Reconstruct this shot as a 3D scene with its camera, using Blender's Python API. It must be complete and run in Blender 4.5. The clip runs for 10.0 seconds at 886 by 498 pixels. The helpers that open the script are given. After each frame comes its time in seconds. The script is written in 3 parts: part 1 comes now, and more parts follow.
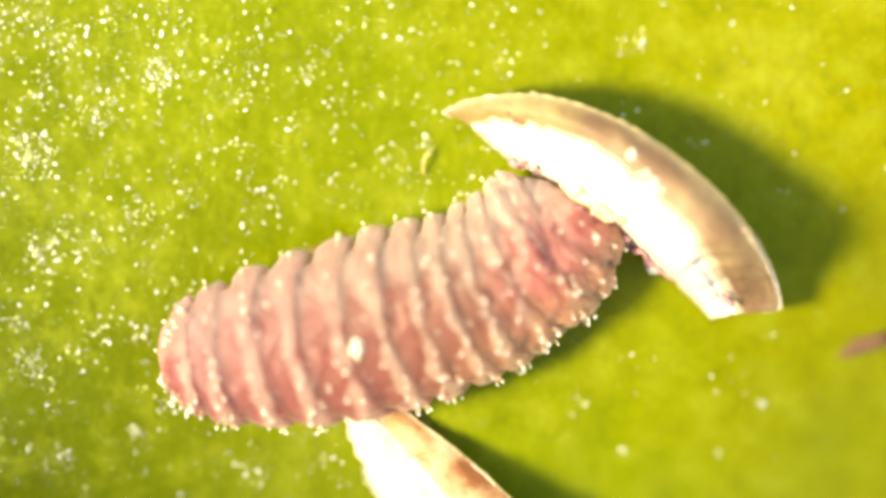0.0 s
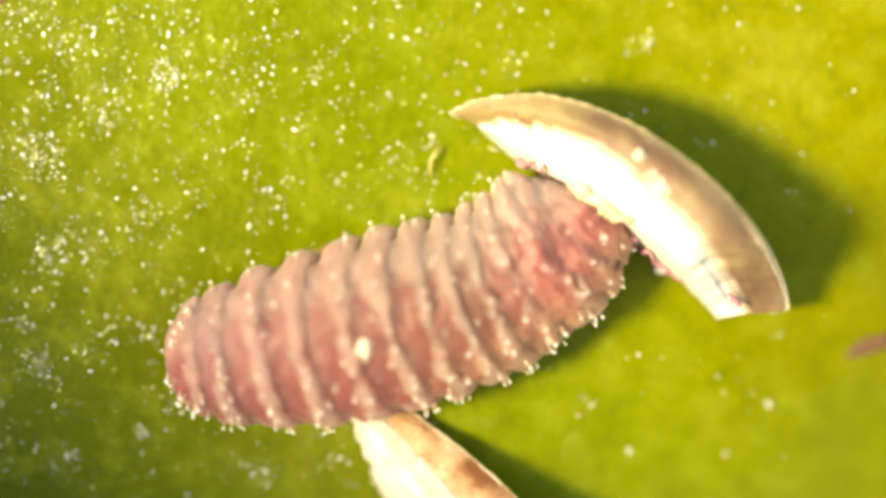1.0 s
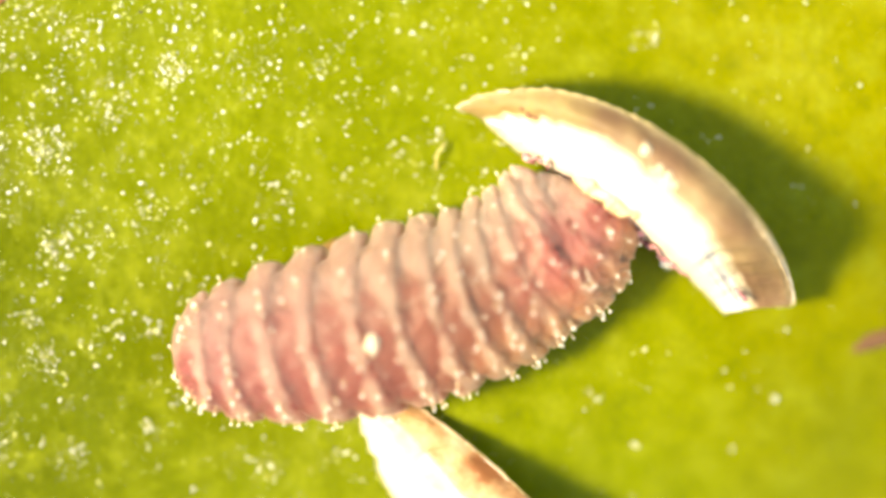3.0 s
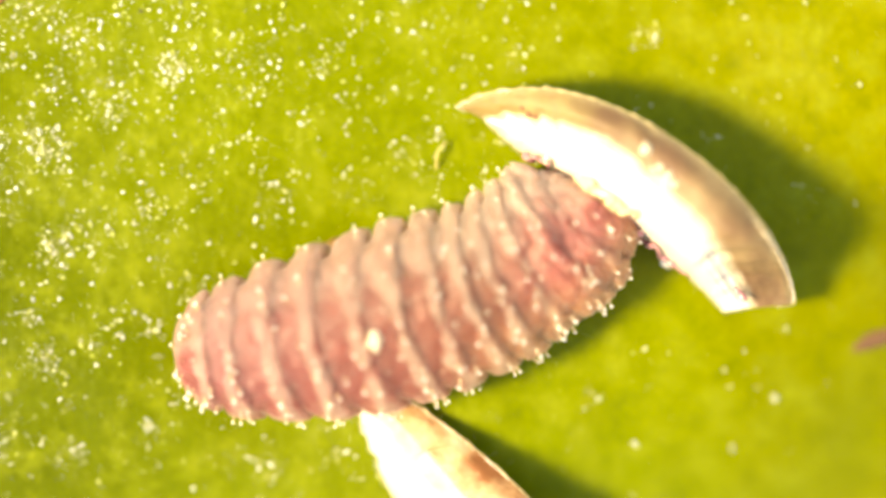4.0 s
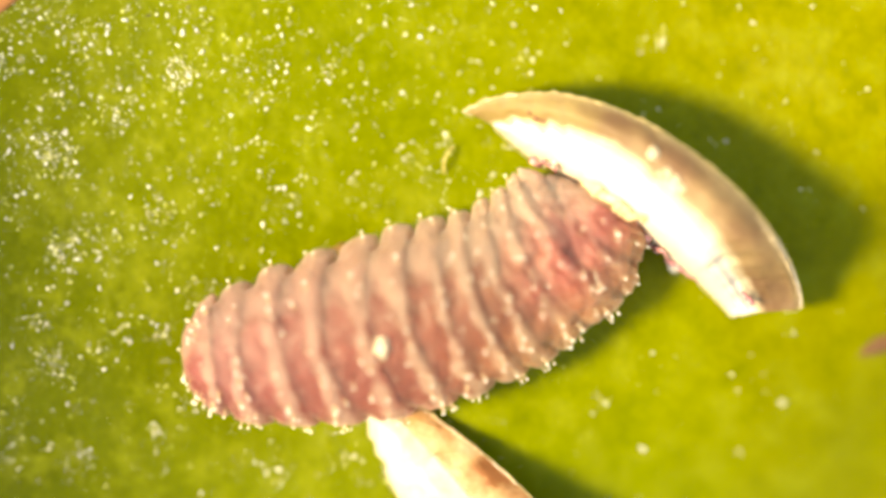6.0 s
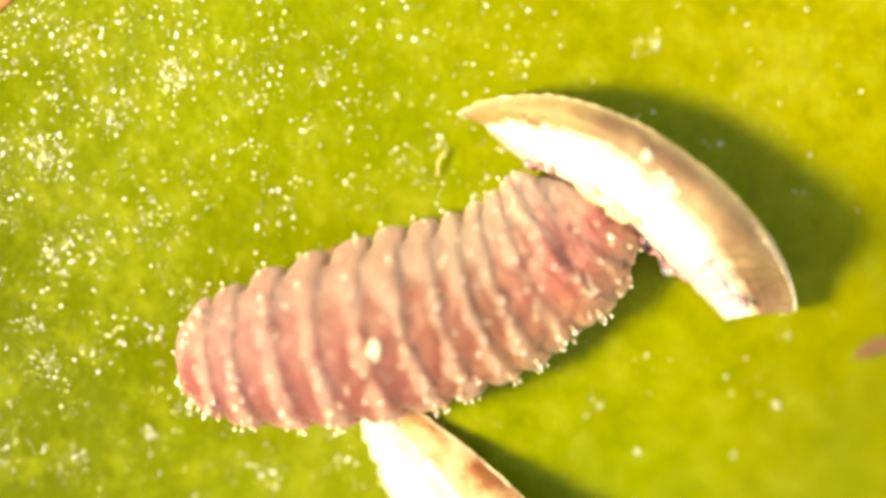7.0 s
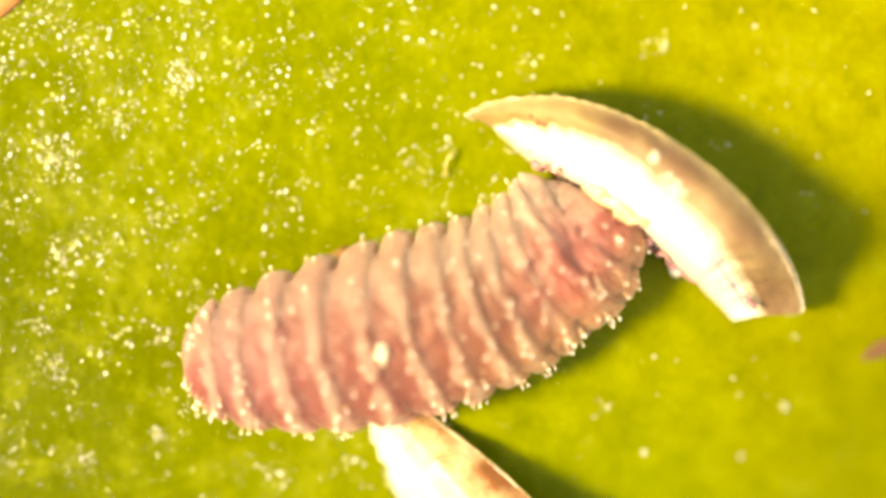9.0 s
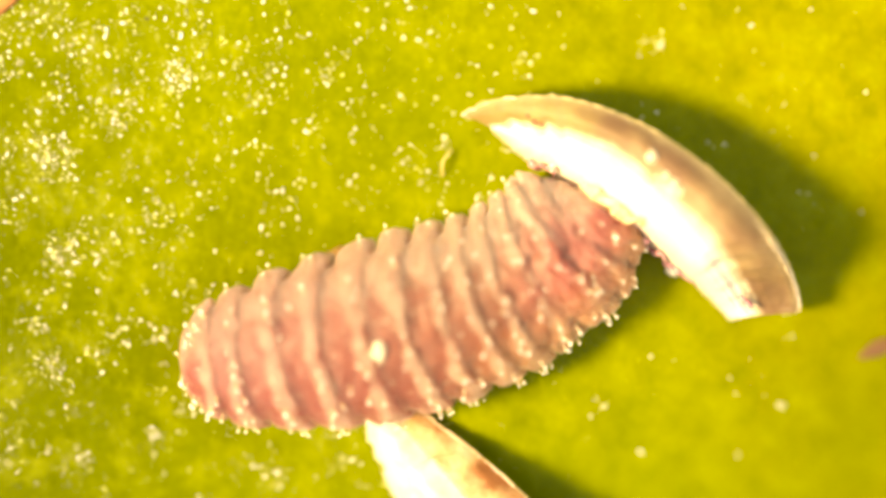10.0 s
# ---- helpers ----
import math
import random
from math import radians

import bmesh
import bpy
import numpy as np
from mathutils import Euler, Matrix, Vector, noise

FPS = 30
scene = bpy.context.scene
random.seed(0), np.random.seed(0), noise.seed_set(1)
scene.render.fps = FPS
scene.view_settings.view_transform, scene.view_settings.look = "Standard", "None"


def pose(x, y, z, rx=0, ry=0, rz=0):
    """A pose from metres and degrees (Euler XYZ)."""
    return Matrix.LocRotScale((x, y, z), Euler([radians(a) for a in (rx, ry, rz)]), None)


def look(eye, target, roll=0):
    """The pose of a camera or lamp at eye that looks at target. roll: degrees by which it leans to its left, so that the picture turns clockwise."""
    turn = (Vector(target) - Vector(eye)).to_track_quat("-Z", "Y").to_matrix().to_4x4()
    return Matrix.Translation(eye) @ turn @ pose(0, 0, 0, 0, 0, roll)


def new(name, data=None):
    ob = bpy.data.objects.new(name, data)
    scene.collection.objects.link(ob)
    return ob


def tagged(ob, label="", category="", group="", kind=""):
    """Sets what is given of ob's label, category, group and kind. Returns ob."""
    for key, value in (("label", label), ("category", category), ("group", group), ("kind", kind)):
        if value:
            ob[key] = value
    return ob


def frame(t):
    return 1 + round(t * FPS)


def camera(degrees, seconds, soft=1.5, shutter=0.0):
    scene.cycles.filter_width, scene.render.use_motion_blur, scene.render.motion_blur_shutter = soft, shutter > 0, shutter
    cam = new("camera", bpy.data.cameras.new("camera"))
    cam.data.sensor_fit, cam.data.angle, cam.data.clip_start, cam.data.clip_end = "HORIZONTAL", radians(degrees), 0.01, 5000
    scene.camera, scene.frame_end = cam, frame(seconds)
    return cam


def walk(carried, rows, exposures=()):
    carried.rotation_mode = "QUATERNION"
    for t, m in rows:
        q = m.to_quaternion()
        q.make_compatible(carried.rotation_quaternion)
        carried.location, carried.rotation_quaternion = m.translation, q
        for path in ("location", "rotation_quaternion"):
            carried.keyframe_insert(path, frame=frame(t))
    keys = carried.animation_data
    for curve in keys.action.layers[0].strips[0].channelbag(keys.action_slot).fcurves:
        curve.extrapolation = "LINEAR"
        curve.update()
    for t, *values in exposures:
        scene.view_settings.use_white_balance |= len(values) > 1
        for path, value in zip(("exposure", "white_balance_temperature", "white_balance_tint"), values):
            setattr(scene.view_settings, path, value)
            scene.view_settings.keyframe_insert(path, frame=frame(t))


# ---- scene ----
cam = camera(5.725, 10.0, soft=4.0)
cam.data.dof.use_dof = True
cam.data.dof.focus_distance = 0.02985
cam.data.dof.aperture_fstop = 97.0
MM = 0.001

walk(cam, [
    (0, pose(0.0646 * MM, 0.0078 * MM, 30 * MM)), (0.5, pose(0.0466 * MM, 0.0294 * MM, 30 * MM)),
    (1, pose(0.0410 * MM, 0.0089 * MM, 30 * MM)), (1.5, pose(0.0410 * MM, -0.0080 * MM, 30 * MM)),
    (2, pose(0.0239 * MM, -0.0143 * MM, 30 * MM)), (2.5, pose(0.0202 * MM, -0.0082 * MM, 30 * MM)),
    (4, pose(0.0201 * MM, -0.0120 * MM, 30 * MM)), (4.5, pose(0.0144 * MM, -0.0094 * MM, 30 * MM)),
    (5, pose(0, 0, 30 * MM)), (5.5, pose(-0.0122 * MM, 0.0029 * MM, 30 * MM)),
    (7, pose(0.0145 * MM, 0.0118 * MM, 30 * MM)), (7.5, pose(0.0088 * MM, 0.0286 * MM, 30 * MM)),
    (8, pose(-0.0146 * MM, 0.0322 * MM, 30 * MM)), (8.5, pose(-0.0285 * MM, 0.0239 * MM, 30 * MM)),
    (9, pose(-0.0108 * MM, 0.0161 * MM, 30 * MM)), (9.5, pose(-0.0072 * MM, 0.0179 * MM, 30 * MM)),
    (10, pose(0.0002 * MM, 0.0140 * MM, 30 * MM)),
], exposures=[
    (0, 1.57, 8700, 7), (0.3, 1.50, 8900, 7), (0.5, 1.43, 9200, 7), (0.6, 1.37, 9350, 7), (0.8, 1.33, 9400, 7), (1, 1.33, 9400, 7), (1.5, 1.71, 8350, 7), (2, 1.62, 8450, 7), (2.5, 1.46, 8800, 7),
    (4, 1.48, 9950, 8), (5, 1.38, 10600, 9), (5.6, 1.31, 10800, 9), (7, 1.46, 10500, 9), (8, 1.46, 11800, 10), (9, 1.48, 13000, 11), (10, 1.48, 16200, 13)])

# ---- light: low sun from one side, open sky above ----
TO_SUN = Vector((-0.715, -0.14, 0.79)).normalized()
world = bpy.data.worlds.new("world")
scene.world = world
world.use_nodes = True
wn = world.node_tree.nodes
sky = wn.new("ShaderNodeTexSky")
sky.sky_type = "NISHITA"
sky.sun_disc = False
sky.sun_elevation = math.asin(TO_SUN.z)
sky.sun_rotation = math.atan2(TO_SUN.x, TO_SUN.y)
world.node_tree.links.new(sky.outputs[0], wn["Background"].inputs[0])
wn["Background"].inputs[1].default_value = 0.15
sun_data = bpy.data.lights.new("sun", "SUN")
sun_data.energy = 3.8
sun_data.angle = radians(13.0)
sun_data.color = (1.0, 0.93, 0.77)
sun = new("sun", sun_data)
sun.matrix_world = look(TO_SUN * 0.2, (0, 0, 0))


# ---- materials ----
class Nodes:
    """A short way to write a node material."""

    def __init__(self, name):
        self.mat = bpy.data.materials.new(name)
        self.mat.use_nodes = True
        self.tree = self.mat.node_tree
        self.bsdf = self.tree.nodes["Principled BSDF"]
        self.out = self.tree.nodes["Material Output"]
        self.coord = self.tree.nodes.new("ShaderNodeTexCoord").outputs["Object"]

    def link(self, a, b):
        self.tree.links.new(a, b)

    def noise(self, per_mm, detail=4.0, rough=0.55, shift=0.0):
        n = self.tree.nodes.new("ShaderNodeTexNoise")
        n.inputs["Scale"].default_value = per_mm * 1000
        n.inputs["Detail"].default_value = detail
        n.inputs["Roughness"].default_value = rough
        if shift:
            add = self.tree.nodes.new("ShaderNodeVectorMath")
            add.inputs[1].default_value = (shift * MM, shift * MM, shift * MM)
            self.link(self.coord, add.inputs[0])
            self.link(add.outputs[0], n.inputs["Vector"])
        else:
            self.link(self.coord, n.inputs["Vector"])
        return n.outputs[0]

    def cells(self, per_mm, feature="F1"):
        n = self.tree.nodes.new("ShaderNodeTexVoronoi")
        n.feature = feature
        n.inputs["Scale"].default_value = per_mm * 1000
        self.link(self.coord, n.inputs["Vector"])
        return n.outputs["Distance"]

    def ramp(self, value, *stops):
        n = self.tree.nodes.new("ShaderNodeValToRGB")
        e = n.color_ramp.elements
        while len(e) < len(stops):
            e.new(0.5)
        for el, (p, c) in zip(e, stops):
            el.position = p
            el.color = (*c, 1) if len(c) == 3 else c
        self.link(value, n.inputs[0])
        return n.outputs[0]

    def mix(self, fac, a, b, blend="MIX"):
        n = self.tree.nodes.new("ShaderNodeMix")
        n.data_type = "RGBA"
        n.blend_type = blend
        for socket, v in ((n.inputs[0], fac), (n.inputs[6], a), (n.inputs[7], b)):
            if isinstance(v, (int, float)):
                socket.default_value = v
            elif isinstance(v, tuple):
                socket.default_value = (*v, 1)
            else:
                self.link(v, socket)
        return n.outputs[2]

    def math(self, op, a, b=0.0, c=0.0):
        n = self.tree.nodes.new("ShaderNodeMath")
        n.operation = op
        for socket, v in zip(n.inputs, (a, b, c)):
            if isinstance(v, (int, float)):
                socket.default_value = v
            else:
                self.link(v, socket)
        return n.outputs[0]

    def axis(self, i):
        n = self.tree.nodes.new("ShaderNodeSeparateXYZ")
        self.link(self.coord, n.inputs[0])
        return n.outputs[i]

    def bump(self, value, height_um, strength=1.0):
        n = self.tree.nodes.new("ShaderNodeBump")
        n.inputs["Distance"].default_value = height_um * 1e-6
        n.inputs["Strength"].default_value = strength
        self.link(value, n.inputs["Height"])
        self.link(n.outputs[0], self.bsdf.inputs["Normal"])

    def set(self, **values):
        for k, v in values.items():
            socket = self.bsdf.inputs[k.replace("_", " ")]
            if isinstance(v, (int, float)):
                socket.default_value = v
            elif isinstance(v, tuple):
                socket.default_value = v if len(v) == len(socket.default_value) else (*v, 1)
            else:
                self.link(v, socket)

    def thin(self, share, colour):
        """Lets light through to the other side."""
        t = self.tree.nodes.new("ShaderNodeBsdfTranslucent")
        m = self.tree.nodes.new("ShaderNodeMixShader")
        m.inputs[0].default_value = share
        if isinstance(colour, tuple):
            t.inputs[0].default_value = (*colour, 1)
        else:
            self.link(colour, t.inputs[0])
        self.link(self.bsdf.outputs[0], m.inputs[1])
        self.link(t.outputs[0], m.inputs[2])
        self.link(m.outputs[0], self.out.inputs[0])


def leaf_material():
    n = Nodes("leaf_skin")
    wide = n.noise(1.1, 3, 0.5)
    patch = n.noise(9.0, 5, 0.62, 3.0)
    # the blade turns yellower along one diagonal; its dark end also paints in shade
    slope = n.math("ADD", n.math("MULTIPLY", n.axis(0), 240.0), n.math("MULTIPLY", n.axis(1), 110.0))
    tint_shade = n.math("ADD", n.math("MULTIPLY_ADD", wide, 0.5, 0.23), slope)
    tone = n.ramp(tint_shade, (0.0, (0.090, 0.114, 0.003)), (0.5, (0.167, 0.202, 0.004)), (0.95, (0.200, 0.194, 0.002)))
    tone = n.mix(n.ramp(patch, (0.48, (0, 0, 0)), (0.75, (0.7, 0.7, 0.7))), tone, (0.240, 0.272, 0.018))
    tone = n.mix(n.ramp(patch, (0.25, (0.55, 0.55, 0.55)), (0.47, (0, 0, 0))), tone, (0.088, 0.120, 0.002))
    cell = n.ramp(n.cells(36.0), (0.1, (1, 1, 1)), (0.75, (0.72, 0.76, 0.7)))
    tone = n.mix(0.5, tone, cell, "MULTIPLY")
    n.set(Base_Color=tone, Roughness=n.math("MULTIPLY_ADD", n.noise(9.0, 2), 0.3, 0.2), Specular_IOR_Level=0.12,
          Subsurface_Weight=0.35, Subsurface_Radius=(1.0, 0.85, 0.1), Subsurface_Scale=0.08 * MM)
    n.bump(n.noise(90.0, 3), 1.2)
    return n.mat


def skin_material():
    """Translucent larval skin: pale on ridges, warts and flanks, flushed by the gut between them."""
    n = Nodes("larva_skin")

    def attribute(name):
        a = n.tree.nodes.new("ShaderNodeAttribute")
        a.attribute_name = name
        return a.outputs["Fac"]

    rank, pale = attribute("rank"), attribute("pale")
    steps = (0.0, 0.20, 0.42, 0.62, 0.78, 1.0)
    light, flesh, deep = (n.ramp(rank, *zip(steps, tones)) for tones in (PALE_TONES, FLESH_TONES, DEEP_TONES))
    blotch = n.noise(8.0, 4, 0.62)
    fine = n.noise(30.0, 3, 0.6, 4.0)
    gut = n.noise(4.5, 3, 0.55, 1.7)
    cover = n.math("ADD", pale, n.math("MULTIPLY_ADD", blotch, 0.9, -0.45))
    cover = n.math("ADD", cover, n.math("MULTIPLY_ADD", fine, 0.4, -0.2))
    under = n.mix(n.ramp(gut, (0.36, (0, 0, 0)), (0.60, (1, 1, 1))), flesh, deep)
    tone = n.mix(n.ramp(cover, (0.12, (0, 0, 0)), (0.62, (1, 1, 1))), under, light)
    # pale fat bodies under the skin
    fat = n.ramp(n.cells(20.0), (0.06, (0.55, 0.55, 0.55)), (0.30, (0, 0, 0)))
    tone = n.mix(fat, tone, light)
    # orange painted along the fore part's one flank, for light passing through
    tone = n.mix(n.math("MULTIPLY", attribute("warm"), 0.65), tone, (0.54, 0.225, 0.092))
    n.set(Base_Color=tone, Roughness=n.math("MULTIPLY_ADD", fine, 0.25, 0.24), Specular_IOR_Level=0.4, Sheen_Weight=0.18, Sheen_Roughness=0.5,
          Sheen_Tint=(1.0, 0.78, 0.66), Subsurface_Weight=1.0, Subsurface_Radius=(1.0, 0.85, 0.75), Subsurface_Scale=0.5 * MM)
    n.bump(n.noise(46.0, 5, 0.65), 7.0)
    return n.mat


def shell_material(name, white, stain, amount):
    n = Nodes(name)
    cloud = n.noise(6.0, 4, 0.6)
    tone = n.mix(n.ramp(cloud, (0.45, (0, 0, 0)), (0.75, (amount, amount, amount))), white, stain)
    n.set(Base_Color=tone, Roughness=n.math("MULTIPLY_ADD", n.noise(20.0, 3), 0.3, 0.2), Coat_Weight=0.2)
    n.bump(n.noise(40.0, 4), 3.0)
    n.thin(0.3, n.mix(0.6, tone, (0.60, 0.40, 0.2)))
    return n.mat


def membrane_material(name, beige, pale, brown, more=0.0, end=None, crest=None):
    """A thin film that partly shows what lies under it."""
    n = Nodes(name)
    cloud = n.noise(5.0, 4, 0.6, 2.0)
    tone = n.ramp(cloud, (0.32 + more, brown), (0.48 + more * 0.6, beige), (0.72, pale))
    if end:
        where = n.math("ADD", n.math("MULTIPLY", n.axis(0), 1000.0), n.math("MULTIPLY_ADD", n.noise(6.0, 3), 0.5, -0.25))
        tone = n.mix(n.ramp(where, (0.30, (0.9, 0.9, 0.9)), (0.62, (0, 0, 0))), tone, end)
    if crest:
        # the white of the wall runs out unevenly into the skin
        a = n.tree.nodes.new("ShaderNodeAttribute")
        a.attribute_name = "across"
        reach = n.math("ADD", a.outputs["Fac"], n.math("MULTIPLY_ADD", n.noise(6.0, 4, 0.55, 8.0), 0.45, -0.22))
        tone = n.mix(n.ramp(reach, (0.0, (1, 1, 1)), (0.24, (0, 0, 0))), tone, crest)
        # paler towards the rim, which paints in the glow of the edge
        tone = n.mix(n.ramp(n.math("ADD", a.outputs["Fac"], n.math("MULTIPLY_ADD", n.noise(9.0, 4, 0.6, 6.0), 0.3, -0.15)), (0.80, (0, 0, 0)), (1.0, (0.55, 0.55, 0.55))), tone, (0.50, 0.41, 0.22))
    # faint wrinkles and specks in the dried skin
    tone = n.mix(n.ramp(n.noise(22.0, 5, 0.7, 3.0), (0.40, (0.28, 0.28, 0.28)), (0.60, (0, 0, 0))), tone, brown)
    n.set(Base_Color=tone, Roughness=0.45, Specular_IOR_Level=0.3)
    n.bump(n.noise(11.0, 5, 0.65), 16.0)
    clear = n.tree.nodes.new("ShaderNodeBsdfTransparent")
    m = n.tree.nodes.new("ShaderNodeMixShader")
    n.link(n.ramp(n.noise(3.0, 3, 0.5, 5.0), (0.35, (0.08, 0.08, 0.08)), (0.7, (0.3, 0.3, 0.3))), m.inputs[0])
    n.link(n.bsdf.outputs[0], m.inputs[1])
    n.link(clear.outputs[0], m.inputs[2])
    n.link(m.outputs[0], n.out.inputs[0])
    return n.mat


def haze_material():
    n = Nodes("leaf_haze")
    # half-clear pale colour painted in as haze of blurred glitter
    n.set(Base_Color=(0.74, 0.70, 0.62), Roughness=0.35)
    clear = n.tree.nodes.new("ShaderNodeBsdfTransparent")
    m = n.tree.nodes.new("ShaderNodeMixShader")
    n.link(n.ramp(n.noise(95.0, 4, 0.7), (0.45, (1.0, 1.0, 1.0)), (0.72, (0.5, 0.5, 0.5))), m.inputs[0])
    n.link(n.bsdf.outputs[0], m.inputs[1])
    n.link(clear.outputs[0], m.inputs[2])
    n.link(m.outputs[0], n.out.inputs[0])
    return n.mat


def glint_material():
    """Granules that stand in for glints, from dull green to white."""
    n = Nodes("leaf_glints")
    pick = n.tree.nodes.new("ShaderNodeNewGeometry").outputs["Random Per Island"]
    tone = n.ramp(pick, (0.0, (0.32, 0.38, 0.04)), (0.40, (0.60, 0.63, 0.26)), (0.7, (0.92, 0.91, 0.84)))
    n.set(Base_Color=tone, Roughness=0.1, Coat_Weight=1.0, Subsurface_Weight=1.0, Subsurface_Radius=(1.0, 1.0, 0.7), Subsurface_Scale=0.008 * MM)
    return n.mat


def plain_material(name, a, b, per_mm, rough=0.5, relief=2.0, **more):
    n = Nodes(name)
    n.set(Base_Color=n.ramp(n.noise(per_mm), (0.3, a), (0.7, b)), Roughness=rough, **more)
    n.bump(n.noise(per_mm * 3), relief)
    return n.mat


LEAF = leaf_material()
# skin tones from tail to head, brighter ahead to offset the shade there
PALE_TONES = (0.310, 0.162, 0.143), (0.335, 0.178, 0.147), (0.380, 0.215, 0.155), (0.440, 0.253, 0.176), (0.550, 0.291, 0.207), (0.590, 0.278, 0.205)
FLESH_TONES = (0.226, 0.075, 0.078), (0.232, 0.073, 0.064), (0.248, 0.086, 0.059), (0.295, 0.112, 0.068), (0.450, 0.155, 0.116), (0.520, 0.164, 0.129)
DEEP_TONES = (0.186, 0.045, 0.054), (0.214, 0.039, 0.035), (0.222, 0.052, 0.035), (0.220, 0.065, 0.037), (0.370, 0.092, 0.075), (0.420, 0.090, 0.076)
LARVA_SKIN = skin_material()
HEAD = plain_material("head_capsule", (0.30, 0.11, 0.06), (0.22, 0.06, 0.04), 20.0, 0.25)
BRISTLE = plain_material("bristle_stalk", (0.5, 0.36, 0.22), (0.6, 0.45, 0.3), 30.0, 0.25)
BEAD = plain_material("bristle_bead", (0.94, 0.88, 0.76), (0.97, 0.94, 0.86), 30.0, 0.06, 0.2, Coat_Weight=1.0)
SHELL = shell_material("eggshell_wall", (0.88, 0.85, 0.78), (0.70, 0.58, 0.42), 0.45)
SHELL_OLD = shell_material("eggshell_wall_stained", (0.86, 0.79, 0.68), (0.50, 0.27, 0.16), 0.9)
SKIN = membrane_material("eggshell_skin", (0.245, 0.154, 0.078), (0.318, 0.226, 0.116), (0.188, 0.106, 0.058), end=(0.285, 0.212, 0.078), crest=(0.82, 0.73, 0.54))
SKIN_OLD = membrane_material("eggshell_skin_stained", (0.52, 0.31, 0.15), (0.74, 0.56, 0.36), (0.26, 0.10, 0.035), 0.1)
LIP = plain_material("eggshell_lip", (0.50, 0.41, 0.20), (0.38, 0.30, 0.14), 20.0, 0.4)
CRUMB = plain_material("crumb_white", (0.85, 0.82, 0.72), (0.75, 0.68, 0.5), 40.0, 0.5)
GRAIN = plain_material("grain_cream", (0.40, 0.32, 0.20), (0.52, 0.43, 0.29), 40.0, 0.6)
BACK_GRAIN = plain_material("grain_pale", (0.58, 0.48, 0.34), (0.70, 0.62, 0.46), 40.0, 0.5)
PURPLE = plain_material("chewed_shell", (0.34, 0.10, 0.14), (0.55, 0.32, 0.30), 30.0, 0.15, 2.0, Coat_Weight=0.8)
GLINTS = glint_material()
HAZE = haze_material()
BROWN = plain_material("dry_brown", (0.26, 0.12, 0.05), (0.14, 0.06, 0.03), 15.0, 0.6)
RUSSET = plain_material("dry_russet", (0.13, 0.060, 0.018), (0.085, 0.034, 0.014), 15.0, 0.6)
ORANGE = plain_material("dry_orange", (0.50, 0.22, 0.06), (0.36, 0.14, 0.05), 15.0, 0.5)
FLAP = plain_material("torn_shell_yellow", (0.48, 0.34, 0.16), (0.64, 0.55, 0.36), 11.0, 0.3, 3.0)
RUSSET_PALE = plain_material("dry_tan", (0.24, 0.13, 0.03), (0.18, 0.09, 0.025), 15.0, 0.6)
DARK = plain_material("dark_speck", (0.02, 0.02, 0.012), (0.05, 0.04, 0.02), 30.0, 0.6)
STRAW = plain_material("straw_thread", (0.50, 0.42, 0.14), (0.62, 0.52, 0.22), 20.0, 0.4)
CARD = plain_material("card_grey", (0.03, 0.03, 0.03), (0.05, 0.05, 0.045), 2.0, 0.8)
TABLE = plain_material("table_grey", (0.32, 0.28, 0.24), (0.22, 0.19, 0.16), 0.05, 0.7, 20.0)


# ---- building helpers ----
def part(name, bm, material, parent=None, label=""):
    me = bpy.data.meshes.new(name)
    bm.to_mesh(me)
    bm.free()
    return mesh_part(name, me, material, parent, label)


def mesh_part(name, me, material, parent=None, label=""):
    for m in material if isinstance(material, (list, tuple)) else [material]:
        me.materials.append(m)
    me.shade_smooth()
    ob = new(name, me)
    if parent:
        ob.parent = parent
    return tagged(ob, label) if label else ob


def spot(x, y, z=0.0):
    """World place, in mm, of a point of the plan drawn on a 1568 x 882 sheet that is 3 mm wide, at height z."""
    s = 3.0 / 1568 * (30 - z) / 30
    return Vector(((x - 784) * s, (441 - y) * s, z))


def leaf_height(x, y):
    """The blade's broad form, in mm: it falls away past one diagonal."""
    u = np.maximum((x - y) * 0.7071 - 0.45, 0.0)
    fall = -0.285 * u ** 2 / (1 + 0.12 * u ** 2)
    v = np.maximum(-(x + y) * 0.7071 - 1.2, 0.0)
    fall = fall - 0.05 * v ** 2 / (1 + 0.2 * v ** 2)
    w = np.maximum(-y - 0.35, 0.0)
    fall = fall - 0.3 * w ** 2 / (1 + 0.5 * w ** 2)
    wave = 0.016 * np.sin(2.3 * x + 0.7) * np.sin(2.9 * y + 1.9) + 0.010 * np.sin(5.7 * x - 2.1 * y + 0.4) + 0.006 * np.sin(9.1 * y + 6.3 * x)
    d = np.maximum(y - x, 0.0)
    rise = 0.14 * d ** 2 / (0.8 + d ** 2)
    return fall + rise + wave


def bezier(p, t):
    a, b, c, d = p
    s = 1 - t
    return (s ** 3 * a[0] + 3 * s * s * t * b[0] + 3 * s * t * t * c[0] + t ** 3 * d[0],
            s ** 3 * a[1] + 3 * s * s * t * b[1] + 3 * s * t * t * c[1] + t ** 3 * d[1])


def bell(x, width):
    return math.exp(-(x / width) ** 2)


def ease(x, a, b):
    t = min(1.0, max(0.0, (x - a) / (b - a)))
    return t * t * (3 - 2 * t)


def on_leaf(x, y, lift=0.0):
    p = spot(x, y)
    p.z = float(leaf_height(p.x, p.y)) + lift
    return p


